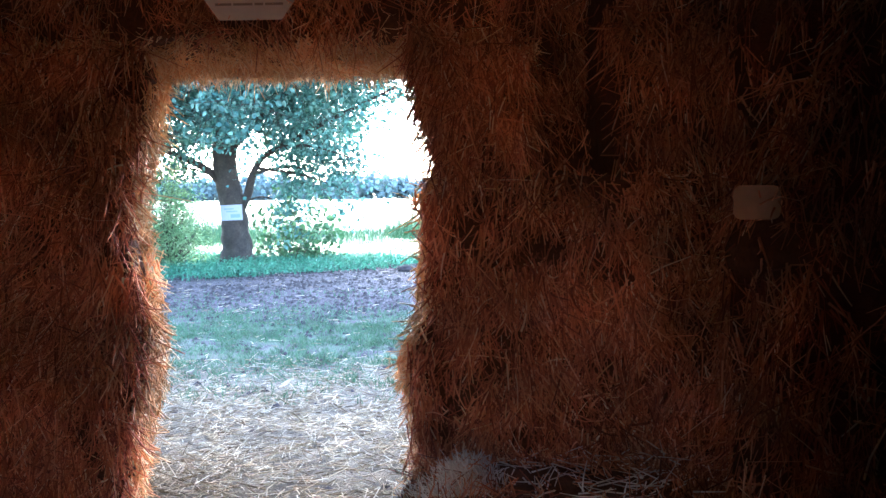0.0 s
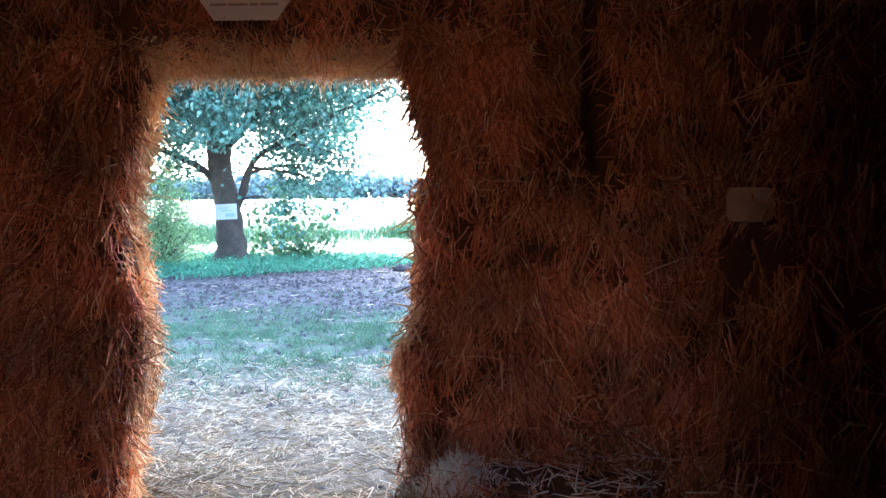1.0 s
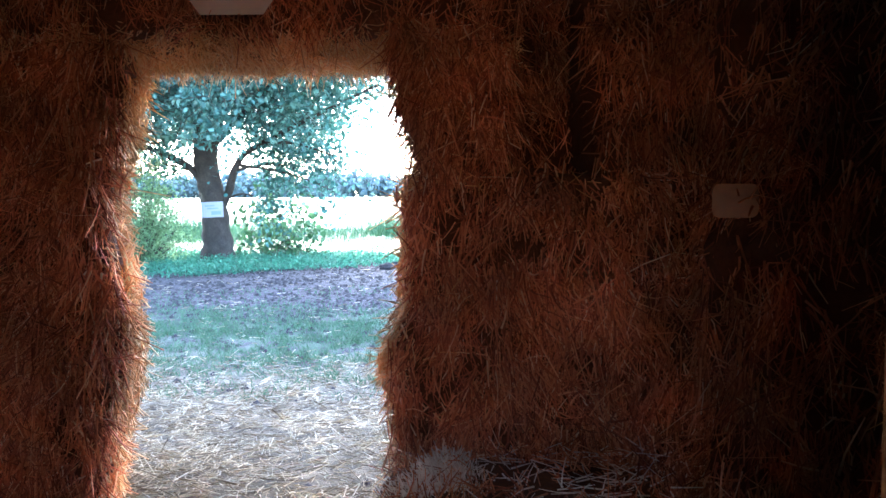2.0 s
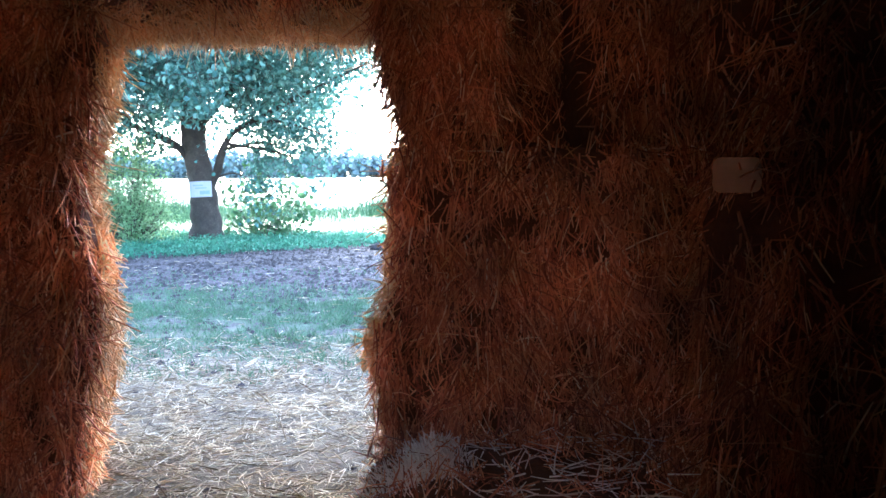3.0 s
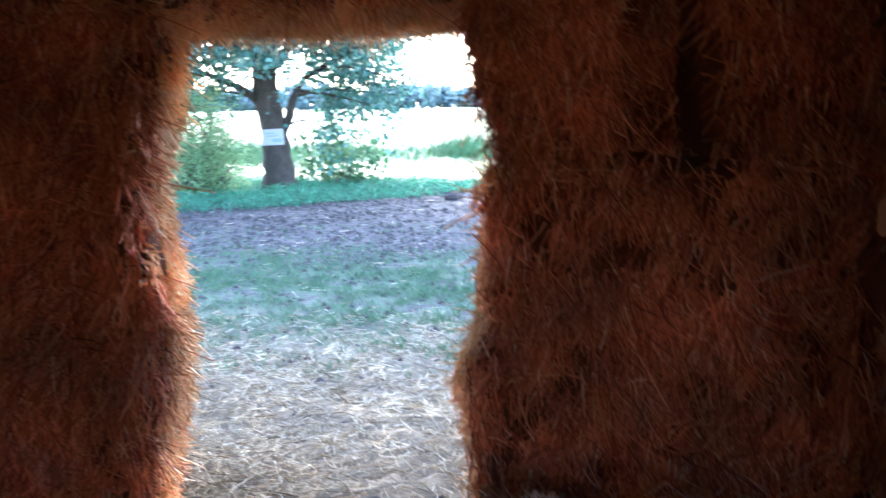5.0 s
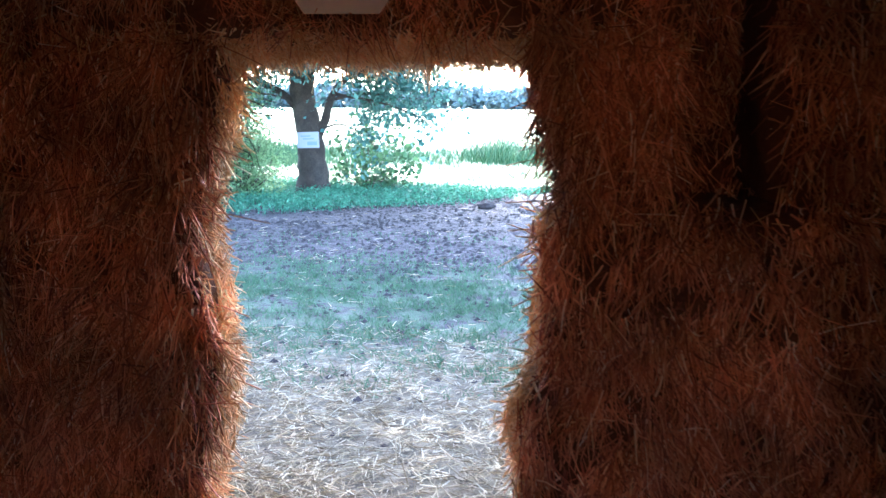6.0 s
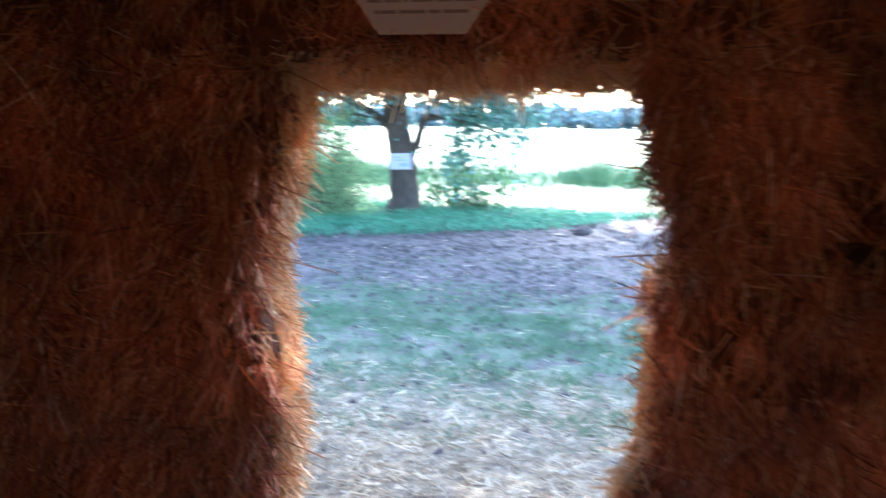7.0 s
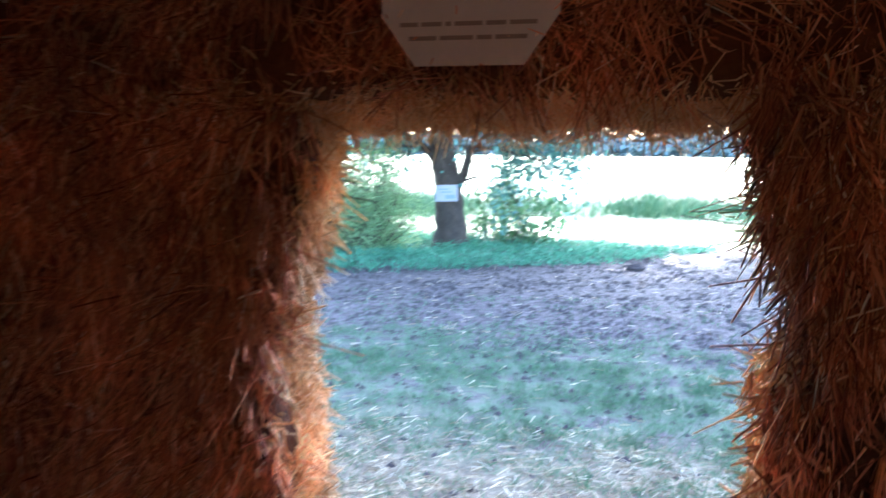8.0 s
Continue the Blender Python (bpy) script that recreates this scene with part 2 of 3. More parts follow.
# ---- straw bales ----
def bale(label, lo, hi, turn=0.0, straws=6000, shape=None, group="bales of the den wall", mat=STRAW, faces="-y", hang=1.0, length=(0.05, 0.17), lump=0.07, stand=0.05, round_off=0.10, grid=0.06, name="straw_bale", lit_faces="", thick=1.35, tuft_end=False, lit_straws=0, lit_span=(0.03, 0.085), strays=0, fringe=0):
    """A packed bale between the corners lo and hi, turned about its middle; loose straw grows from the named faces."""
    lo, hi = np.array(lo, float), np.array(hi, float)
    mid, half = (lo + hi) / 2, (hi - lo) / 2
    base = Vector((mid[0], mid[1], lo[2]))
    thing = new(name)
    thing.empty_display_size = 0.2
    thing.matrix_world = Matrix.Translation(base) @ Matrix.Rotation(radians(turn), 4, "Z")
    tagged(thing, label, "straw bale", group)
    verts, quads = [], []
    normal_of = []
    for axis in range(3):
        for sign in (-1, 1):
            u, v = [a for a in range(3) if a != axis]
            nu, nv = max(3, int(2 * half[u] / grid)), max(3, int(2 * half[v] / grid))
            first = len(verts)
            for i in range(nu + 1):
                for j in range(nv + 1):
                    q = np.zeros(3)
                    q[axis], q[u], q[v] = sign * half[axis], (2 * i / nu - 1) * half[u], (2 * j / nv - 1) * half[v]
                    verts.append(q)
            for i in range(nu):
                for j in range(nv):
                    a = first + i * (nv + 1) + j
                    f = (a, a + nv + 1, a + nv + 2, a + 1)
                    quads.append(f if (sign > 0) == (axis != 1) else f[::-1])
                    normal_of.append((axis, sign))
    verts = np.array(verts)
    inner = np.clip(verts, -(half - round_off), half - round_off)
    d = verts - inner
    verts = inner + unit(d) * np.minimum(np.linalg.norm(d, axis=1), round_off)[:, None]
    out = unit(verts - inner)
    spin = Matrix.Rotation(radians(turn), 3, "Z")
    spin_np = np.array(spin)
    glob = verts @ spin_np.T + mid
    amount = np.array([noise.noise(Vector(g) * 3.1) + 0.6 * noise.noise(Vector(g) * 7.7) + 0.35 * noise.noise(Vector(g) * 17) for g in glob])
    verts = verts + out * (amount * lump)[:, None]
    if shape:
        verts = shape(verts + mid) - mid
    verts[:, 2] += half[2]
    body = fast_mesh("packed_body", verts, np.array(quads), True)
    bm = bmesh.new()
    bm.from_mesh(body)
    bmesh.ops.remove_doubles(bm, verts=bm.verts, dist=0.004)
    bm.to_mesh(body)
    bm.free()
    mesh_part("packed_body", body, STRAW_CORE_SHADE, thing)
    # loose straw
    all_quads, normal_of = np.array(quads), np.array(normal_of)
    names = {"-x": (0, -1), "+x": (0, 1), "-y": (1, -1), "+y": (1, 1), "-z": (2, -1), "+z": (2, 1)}
    def grow(title, on, count, span, lift, droop, straw):
        pick = np.zeros(len(all_quads), bool)
        for f in on.split():
            pick |= (normal_of == np.array(names[f])).all(axis=1)
        quads = all_quads[pick]
        e1, e2 = verts[quads[:, 2]] - verts[quads[:, 0]], verts[quads[:, 3]] - verts[quads[:, 1]]
        nor = np.cross(e1, e2)
        area = np.linalg.norm(nor, axis=1)
        nor = unit(nor)
        mid_q = verts[quads].mean(axis=1)
        outward = ((mid_q - np.array([0, 0, half[2]])) * nor).sum(axis=1) < 0
        nor[outward] *= -1
        per = 9
        n = count // per * per
        wisps = n // per

        def surface_points(k):
            which = rng.choice(len(quads), k, p=area / area.sum())
            u, v = rng.random((k, 1)), rng.random((k, 1))
            q = verts[quads[which]]
            return (q[:, 0] * (1 - u) + q[:, 1] * u) * (1 - v) + (q[:, 3] * (1 - u) + q[:, 2] * u) * v, nor[which]

        # wisps gather in tufts; the hollows between show the shade-coloured core
        root, nn = surface_points(wisps * 2)
        fluff = np.array([0.6 * noise.noise(Vector(r + mid) * 4.3) + 0.8 * noise.noise(Vector(r + mid) * 13.0) for r in root])
        order = np.argsort(-(fluff + rng.normal(0, 2.5 if title == "lit_face_straw" else 0.32, len(fluff))))[:wisps]
        root, nn, fluff = root[order], nn[order], fluff[order]
        tuft = np.array([[noise.noise(Vector(r + mid) * 3.0), noise.noise(Vector(r + mid) * 3.0 + Vector((9, 3, 1))), noise.noise(Vector(r + mid) * 3.0 + Vector((1, 7, 4)))] for r in root])
        sign = np.where(rng.random(wisps) < 0.9, 1.0, -1.0)[:, None]
        lead = np.array([0, 0, -1.0]) * droop * sign + rng.normal(size=(wisps, 3)) * 0.26 + tuft * 0.6
        lead = lead - nn * ((lead * nn).sum(axis=1, keepdims=True)) * 0.9 + nn * np.abs(rng.normal(lift, 0.28, size=(wisps, 1)))
        root = root + nn * ((0.02 if title == "lit_face_straw" else 0.055) * np.clip(fluff, -0.4, 1))[:, None]
        spread = np.where(rng.random(wisps) < 0.25, 0.5, 0.16)
        lead = unit(lead)
        root, nn = np.repeat(root, per, axis=0), np.repeat(nn, per, axis=0)
        way = np.repeat(lead, per, axis=0) + rng.normal(size=(n, 3)) * np.repeat(spread, per)[:, None]
        root = root + rng.normal(size=(n, 3)) * 0.022
        wild = rng.random(n) < 0.03
        way[wild] = rng.normal(size=(wild.sum(), 3)) + nn[wild] * 0.8
        size = rng.uniform(*span, n) * np.where(rng.random(n) < 0.08, 1.5, 1.0)
        way = unit(way)
        root = root - way * (size * 0.35)[:, None] + nn * rng.uniform(-0.01, 0.02, (n, 1))
        mesh_part(title, stems(title, root, way, size, rng.uniform(0.0016, 0.0042, n) * thick, rng.uniform(0.1, 0.85, n), rings=4 if title == "loose_straw" and thick > 1.4 else 3), straw, thing, kind="stuff")

    grow("loose_straw", faces, straws, length, stand, hang, mat)
    if strays:
        # single pale stalks lying loose on the face
        k = strays
        spot = np.stack([rng.uniform(-0.84, 0.84, k) * half[0], np.full(k, -half[1] - 0.035), rng.uniform(0.05, 2 * half[2], k)], axis=1)
        if shape:
            spot = shape(spot + np.array([mid[0], mid[1], lo[2]])) - np.array([mid[0], mid[1], lo[2]])
        lie = rng.normal(size=(k, 3)) * np.array([0.8, 0.25, 1.0])
        mesh_part("stray_straw", stems("stray_straw", spot, lie, rng.uniform(0.04, 0.12, k), rng.uniform(0.0016, 0.003, k), rng.uniform(0, 0.25, k), tip=0.8), STRAW_LIT_PALE, thing, "pale loose stalks", "stuff")
    # paler straw on these faces stands in for light from outside
    if lit_faces:
        grow("lit_face_straw", lit_faces, lit_straws or straws // 2, lit_span, 0.08, hang * 0.5, STRAW_LIT_PALE)
    if fringe:
        k = fringe
        foot = np.stack([rng.uniform(-half[0] * 0.6, half[0], k), rng.uniform(-0.12, 0.2, k), np.full(k, -0.02)], axis=1)
        fall = rng.normal(size=(k, 3)) * 0.3 + np.array([0, 0.1, -1.0])
        mesh_part("hanging_straw", stems("hanging_straw", foot, fall, rng.uniform(0.03, 0.1, k), rng.uniform(0.0013, 0.0024, k), rng.uniform(0.05, 0.5, k)), STRAW, thing, "thin stalks hanging into the doorway", "stuff")
    if tuft_end:
        # pale grey bristles at the bale's end; doorway light is put into their colour
        k = 1500
        u, v = rng.random(k), rng.uniform(-1, 1, k)
        x = -half[0] + 0.02 + 0.34 * u
        foot = np.stack([x, v * half[1] * (0.75 + 0.25 * u), 2 * half[2] + np.interp(x + half[0], [0, 0.19, 0.25, 0.36], [-0.14, 0.0, 0.02, -0.04]) - 0.05 * v ** 2], axis=1)
        rise = rng.normal(size=(k, 3)) * 0.4 + np.stack([-0.5 + 0.4 * u, np.full(k, -0.1), np.full(k, 0.8)], axis=1)
        mesh_part("bristle_tuft", stems("bristle_tuft", foot, rise, rng.uniform(0.025, 0.075, k), rng.uniform(0.002, 0.0042, k), rng.uniform(0, 0.4, k)), STRAW_LIT_GREY, thing, "pale grey bristles of straw, lightened for doorway light", "stuff")
        k = 150
        foot = np.stack([rng.uniform(-half[0] + 0.3, half[0], k), rng.uniform(-half[1], half[1], k), np.full(k, 2 * half[2] - 0.005)], axis=1)
        flat = rng.normal(size=(k, 3)) * np.array([1.0, 1.0, 0.15])
        mesh_part("top_straw", stems("top_straw", foot, flat, rng.uniform(0.06, 0.16, k), rng.uniform(0.002, 0.004, k), rng.uniform(0, 0.2, k)), STRAW_LIT_GREY, thing, kind="stuff")
    return thing


def profile(z, knots):
    return np.interp(z, [k[0] for k in knots], [k[1] for k in knots])


# how far each jamb stands into the doorway, by height
LEFT_EDGE = [(0.0, -1.13), (0.25, -1.11), (0.4, -1.08), (0.5, -1.055), (0.63, -1.03), (0.73, -1.015), (0.85, -1.03), (0.95, -1.055), (1.08, -1.085), (1.2, -1.1), (1.3, -1.095), (1.42, -1.065), (1.53, -1.03), (1.65, -1.0), (1.78, -0.98), (1.95, -0.985)]
RIGHT_EDGE = [(0.0, -0.065), (0.3, -0.065), (0.5, -0.06), (0.65, -0.07), (0.74, -0.06), (0.87, -0.03), (1.0, -0.02), (1.15, 0.0), (1.31, -0.005), (1.37, 0.025), (1.43, 0.025), (1.55, 0.0), (1.66, -0.035), (1.85, -0.065)]


def left_end(v):
    """The doorway end of the left bales: bulging near the inner face, falling back outwards."""
    w = np.clip((v[:, 0] + 1.6) / 0.5, 0, 1)
    v = v.copy()
    edge = profile(v[:, 2], LEFT_EDGE) - 0.065 - 0.42 * np.clip(v[:, 1] - 3.16, 0, 2)
    v[:, 0] += w * (edge + 1.06)
    front = np.clip((3.3 - v[:, 1]) / 0.25, 0, 1)
    v[:, 1] += 0.16 * front * np.exp(-((v[:, 0] + 1.6) / 0.2) ** 2 - ((v[:, 2] - 0.74) / 0.075) ** 2)
    return v


def lintel_sag(v):
    """The lintel's underside sags towards its outer edge and rises again behind."""
    v = v.copy()
    w = np.clip((2.2 - v[:, 2]) / 0.3, 0, 1)
    v[:, 2] -= w * np.interp(v[:, 1], [3.0, 3.12, 3.38, 3.55, 3.84], [0.0, 0.015, 0.045, 0.03, 0.0])
    return v


def worn_end(v):
    """The small bale's broken end slopes down to the floor."""
    v = v.copy()
    v[:, 2] -= np.interp(v[:, 0], [-0.05, 0.03, 0.2, 0.9], [0.12, 0.06, 0.0, 0.05]) * np.clip(v[:, 2] / 0.4, 0, 1)
    return v


def right_end(v):
    w = np.clip((0.45 - v[:, 0]) / 0.45, 0, 1)
    v = v.copy()
    v[:, 0] += w * (profile(v[:, 2], RIGHT_EDGE) + 0.118 + 0.36 * np.clip(v[:, 1] - 3.05, 0, 2))
    return v


bale("brown straw bale, shaggy, at the foot of the doorway's side", (-2.45, 3.03, 0.0), (-1.06, 3.95, 0.86), straws=13000, shape=left_end, faces="-y", lit_faces="+x", length=(0.05, 0.17), thick=1.41, stand=0.14, lump=0.04, round_off=0.06, strays=80)
bale("brown straw bale with a ragged bulging end, stacked on another", (-2.45, 3.05, 0.82), (-1.06, 3.95, 1.93), straws=14000, shape=left_end, faces="-y", lit_faces="+x", length=(0.05, 0.17), thick=1.41, stand=0.14, lump=0.04, round_off=0.06, strays=100)
bale("tall brown straw bale with frayed edge beside the doorway", (-0.05, 2.98, 0.0), (1.9, 3.9, 1.38), straws=21000, shape=right_end, faces="-y", lit_faces="-x", length=(0.04, 0.14), thick=1.41, stand=0.1, lump=0.045, round_off=0.07, strays=180)
bale("brown straw bale stacked beside the doorway, ends hanging loose", (-0.05, 2.97, 1.35), (0.43, 3.9, 1.935), straws=6000, shape=right_end, faces="-y", lit_faces="-x", length=(0.04, 0.13), thick=1.2, stand=0.04, lump=0.04, round_off=0.06, strays=40)
bale("dark straw bale set back in a gap of the den wall", (0.4, 3.62, 1.31), (0.9, 4.05, 2.6), straws=2500, faces="-y")
bale("brown straw bale high in the den wall beside a gap", (0.76, 3.08, 1.37), (2.1, 3.95, 2.6), straws=8000, faces="-y", length=(0.05, 0.17), lump=0.045, strays=60)
bale("long straw bale lying over the doorway as a lintel", (-2.5, 3.0, 1.93), (0.5, 3.84, 2.6), straws=10000, shape=lintel_sag, faces="-y", lit_faces="-z", lit_straws=16000, lit_span=(0.025, 0.085), round_off=0.05, length=(0.05, 0.14), thick=1.0, hang=0.6, lump=0.015, stand=0.0, strays=80, fringe=420)
# side wall bales, turned inwards at the dark corner
bale("dark straw bale turned into the corner of the den", (1.16, 1.86, 0.0), (2.56, 2.76, 1.36), turn=-62, straws=8000, faces="-y -x", strays=60)
bale("dark straw bale stacked in the corner of the den", (1.16, 1.88, 1.35), (2.56, 2.78, 2.6), turn=-62, straws=6000, faces="-y -x", strays=40)
bale("small weathered straw bale lying on the den floor", (-0.04, 2.12, 0.0), (0.95, 2.78, 0.35), turn=0, straws=1500, shape=worn_end, mat=STRAW, faces="+z -y", hang=0.0, group="", length=(0.03, 0.1), thick=1.0, lump=0.03, stand=0.03, round_off=0.07, tuft_end=True)

# ---- den: unseen plain walls behind and above the camera; several shape the light ----
def block(name, lo, hi, mat, label, category):
    bm = bmesh.new()
    bmesh.ops.create_cube(bm, size=1.0)
    for v in bm.verts:
        v.co = Vector([(a + b) / 2 + c * (b - a) for a, b, c in zip(lo, hi, v.co)])
    bmesh.ops.bevel(bm, geom=bm.edges, offset=0.02, segments=2, affect="EDGES")
    return tagged(part(name, bm, mat), label, category, kind="structure")


block("wall_west", (-3.4, -3.0, 0), (-2.47, 3.9, 2.6), STRAW_WALL_BOUNCE, "packed straw wall along the den", "wall")
block("wall_east", (2.3, -3.0, 0), (3.1, 3.9, 2.6), STRAW_WALL_BOUNCE, "packed straw wall along the den", "wall")
# Unseen: these three set the size of the gap that lights the straw.
block("wall_south", (-2.46, -3.0, 0), (-0.42, -2.1, 2.6), STRAW_WALL_BOUNCE, "packed straw wall behind the den", "wall")
block("light_gap_header", (-0.42, -3.0, 2.2), (0.77, -2.1, 2.6), STRAW_WALL_BOUNCE, "unseen straw block topping the rear light gap", "wall")
block("light_gap_sill", (-0.42, -3.0, 0), (0.77, -2.1, 0.08), STRAW_WALL_BOUNCE, "unseen low straw block under the rear light gap", "wall")
# Unseen blocks added to screen the right corner from the rear gap.
block("shade_wall_inner", (0.78, -3.0, 0), (2.29, 0.7, 2.6), STRAW_WALL_BOUNCE, "unseen straw block keeping rear light off the corner", "wall")
block("shade_wall_end", (0.9, 0.7, 0), (2.29, 0.95, 2.6), STRAW_WALL_BOUNCE, "unseen straw block lengthening the corner's light screen", "wall")
block("shade_wall_corner", (1.1, 0.95, 0), (2.29, 1.4, 2.6), STRAW_WALL_BOUNCE, "unseen straw block shading the den's corner", "wall")
# Unseen wall added to reflect warm sunlight through the rear gap.
block("bounce_wall", (-6.0, -8.2, 0), (7.0, -7.3, 2.6), STRAW_WALL_BOUNCE, "unseen sunlit straw wall bouncing warm light into the den", "wall")
block("ceiling", (-3.4, -3.0, 2.61), (3.1, 3.95, 2.75), TIMBER, "rough boards roofing the straw den", "ceiling")

# ---- ground ----
def ground():
    xs = np.concatenate([[-1500, -400, -120, -40, -20], np.arange(-12, 8.01, 0.2), [14, 30, 80, 300, 1500]])
    ys = np.concatenate([[-600, -100, -20], np.arange(-4, 22.01, 0.2), [26, 32, 45, 70, 120, 260, 700, 2500]])
    X, Y = np.meshgrid(xs, ys, indexing="ij")
    Z = np.array([[0.03 * noise.noise(Vector((x, y, 0)) * 0.7) + 0.018 * noise.noise(Vector((x, y, 2)) * 3.0) if abs(x) < 30 and abs(y) < 40 else 0.0 for y in ys] for x in xs])
    Z -= 0.015
    v = np.stack([X, Y, Z], axis=-1).reshape(-1, 3)
    ny = len(ys)
    f = [(i * ny + j, (i + 1) * ny + j, (i + 1) * ny + j + 1, i * ny + j + 1) for i in range(len(xs) - 1) for j in range(ny - 1)]
    return tagged(mesh_part("ground", fast_mesh("ground", v, f, True), GROUND), "trodden field ground with straw litter and worn grass", "ground", kind="structure")


ground()


def scatter(n, xr, yr, keep):
    p = np.stack([rng.uniform(*xr, n), rng.uniform(*yr, n), np.zeros(n)], axis=1)
    p = p[rng.random(n) < keep(p[:, 0], p[:, 1])]
    p[:, 2] = [0.03 * noise.noise(Vector((x, y, 0)) * 0.7) + 0.018 * noise.noise(Vector((x, y, 2)) * 3.0) - 0.015 for x, y, _ in p]
    return p


def patches(x, y, scale, seed=0.0):
    return np.array([noise.noise(Vector((a * scale, b * scale, seed))) for a, b in zip(x, y)])


def litter():
    p = scatter(80000, (-3.6, 1.2), (2.0, 9.5), lambda x, y: np.clip(1.3 - (y - 2.5) / 3.3, 0.012, 1) * np.clip(0.75 + 0.9 * patches(x, y, 1.3), 0.08, 1))
    q = scatter(9000, (-2.4, 2.0), (-2.0, 2.0), lambda x, y: np.clip(0.6 + patches(x, y, 1.3), 0.1, 1))
    far = scatter(2200, (-6.0, 2.5), (8.0, 15.5), lambda x, y: np.clip(0.25 + patches(x, y, 1.6), 0.03, 1))
    p = np.concatenate([p, q, far])
    n = len(p)
    way = rng.normal(size=(n, 3))
    way[:, 2] = np.abs(way[:, 2]) * 0.14
    size = rng.uniform(0.03, 0.11, n)
    p[:, 2] += rng.uniform(0.0, 0.025, n)
    tagged(mesh_part("straw_litter", stems("straw_litter", p, way, size, rng.uniform(0.0015, 0.0034, n), rng.uniform(0, 0.25, n), rings=3 if n < 20000 else 2, tip=0.8), STRAW_PALE), "pale loose straw strewn over the ground", "straw", kind="stuff")


litter()


def clods():
    """Crumbs of trodden earth."""
    p = scatter(48000, (-6.0, 2.2), (3.2, 17.5), lambda x, y: np.clip((y - 5) / 5, 0.06, 1) * np.clip(0.35 + 0.6 * patches(x, y, 1.2, 9.0) + 0.6 * patches(x, y, 4.0, 3.0), 0.04, 1))
    n = len(p)
    r = rng.uniform(0.3, 1.0, n) ** 2 * 0.042
    corner = np.array([(1, 0, 0), (0, 1, 0), (-1, 0, 0), (0, -1, 0), (0, 0, 1)], float)
    v = corner[None] * rng.uniform(0.6, 1.3, (n, 5, 1)) * r[:, None, None]
    v[:, :, 2] *= 0.7
    v += p[:, None]
    f = np.array([(0, 1, 4), (1, 2, 4), (2, 3, 4), (3, 0, 4)])[None] + (np.arange(n) * 5)[:, None, None]
    tagged(mesh_part("soil_crumbs", fast_mesh("soil_crumbs", v.reshape(-1, 3), f.reshape(-1, 3)), SOIL), "dark crumbs of trodden earth", "soil", kind="stuff")


clods()


def lump_of_earth(at, size):
    """A single trodden clod, flattened and broken."""
    bm = bmesh.new()
    bmesh.ops.create_icosphere(bm, subdivisions=3, radius=1.0)
    for v in bm.verts:
        v.co *= 1.0 + 0.45 * noise.noise(v.co * 1.6 + Vector((4, 1, 7))) + 0.2 * noise.noise(v.co * 4.0)
        v.co = Vector((v.co.x * size[0], v.co.y * size[1], max(v.co.z, -0.6) * size[2]))
    ob = part("earth_clod", bm, SOIL, smooth=True)
    ob.location = at
    return tagged(ob, "dark lump of damp earth lying on trodden soil", "clod")


lump_of_earth((-0.74, 14.37, 0.03), (0.13, 0.09, 0.06))


def grass_patch():
    p = scatter(100000, (-4.2, 0.9), (5.0, 11.5), lambda x, y: np.clip(1.2 - np.abs(y - 7.2) / 2.4, 0.07, 1) * np.clip(0.42 + 0.4 * patches(x, y, 0.8, 4.0) + 0.8 * patches(x, y, 2.4, 1.0) + 0.7 * patches(x, y, 6.0, 2.0), 0.04, 1))
    n = len(p)
    way = rng.normal(size=(n, 3)) * 0.6 + np.array([0, 0, 0.7])
    size = rng.uniform(0.03, 0.09, n)
    tagged(mesh_part("worn_grass", stems("worn_grass", p, way, size, rng.uniform(0.0022, 0.0045, n), rng.uniform(0, 0.4, n), rings=2, tip=0.15), GRASS), "short worn grass growing through the straw", "grass", kind="stuff")


grass_patch()


def nettles():
    front = lambda x: np.interp(x, [-9, -4.6, -3.6, -2.7, -1.8, -0.8, 0.3, 0.9, 3], [9.5, 12.5, 13.2, 13.8, 14.3, 15.1, 16.5, 17.9, 18.2])
    p = scatter(85000, (-9.0, 3.0), (9.5, 19.5), lambda x, y: np.clip((y - front(x)) / 0.6, 0, 1) * np.clip((18.2 - y) / 0.8, 0, 1) * np.clip(0.75 + patches(x, y, 1.0, 8.0), 0.1, 1))
    n = len(p)
    tall = np.clip(0.17 - 0.02 * (p[:, 0] + 4.5), 0.08, 0.26) * rng.uniform(0.4, 1.2, n)
    c = p + np.stack([rng.normal(0, 0.06, n), rng.normal(0, 0.06, n), tall * rng.uniform(0.25, 1, n)], axis=1)
    f = rng.normal(size=(n, 3)) * 0.7 + np.array([0, -0.2, 0.7])
    bank = new("weed_bank")
    tagged(bank, "low green bank of nettles and weeds under the tree", "weeds", kind="stuff")
    mesh_part("weed_leaves", leaves("weed_leaves", c, rng.uniform(0.03, 0.08, n), f, 0.5), NETTLE, bank, kind="stuff")
    k = p[::3]
    m = len(k)
    mesh_part("weed_stems", stems("weed_stems", k, rng.normal(size=(m, 3)) * 0.25 + np.array([0, 0, 1]), tall[::3] * 1.1, rng.uniform(0.003, 0.005, m), rng.uniform(0, 0.2, m)), NETTLE, bank, kind="stuff")


nettles()


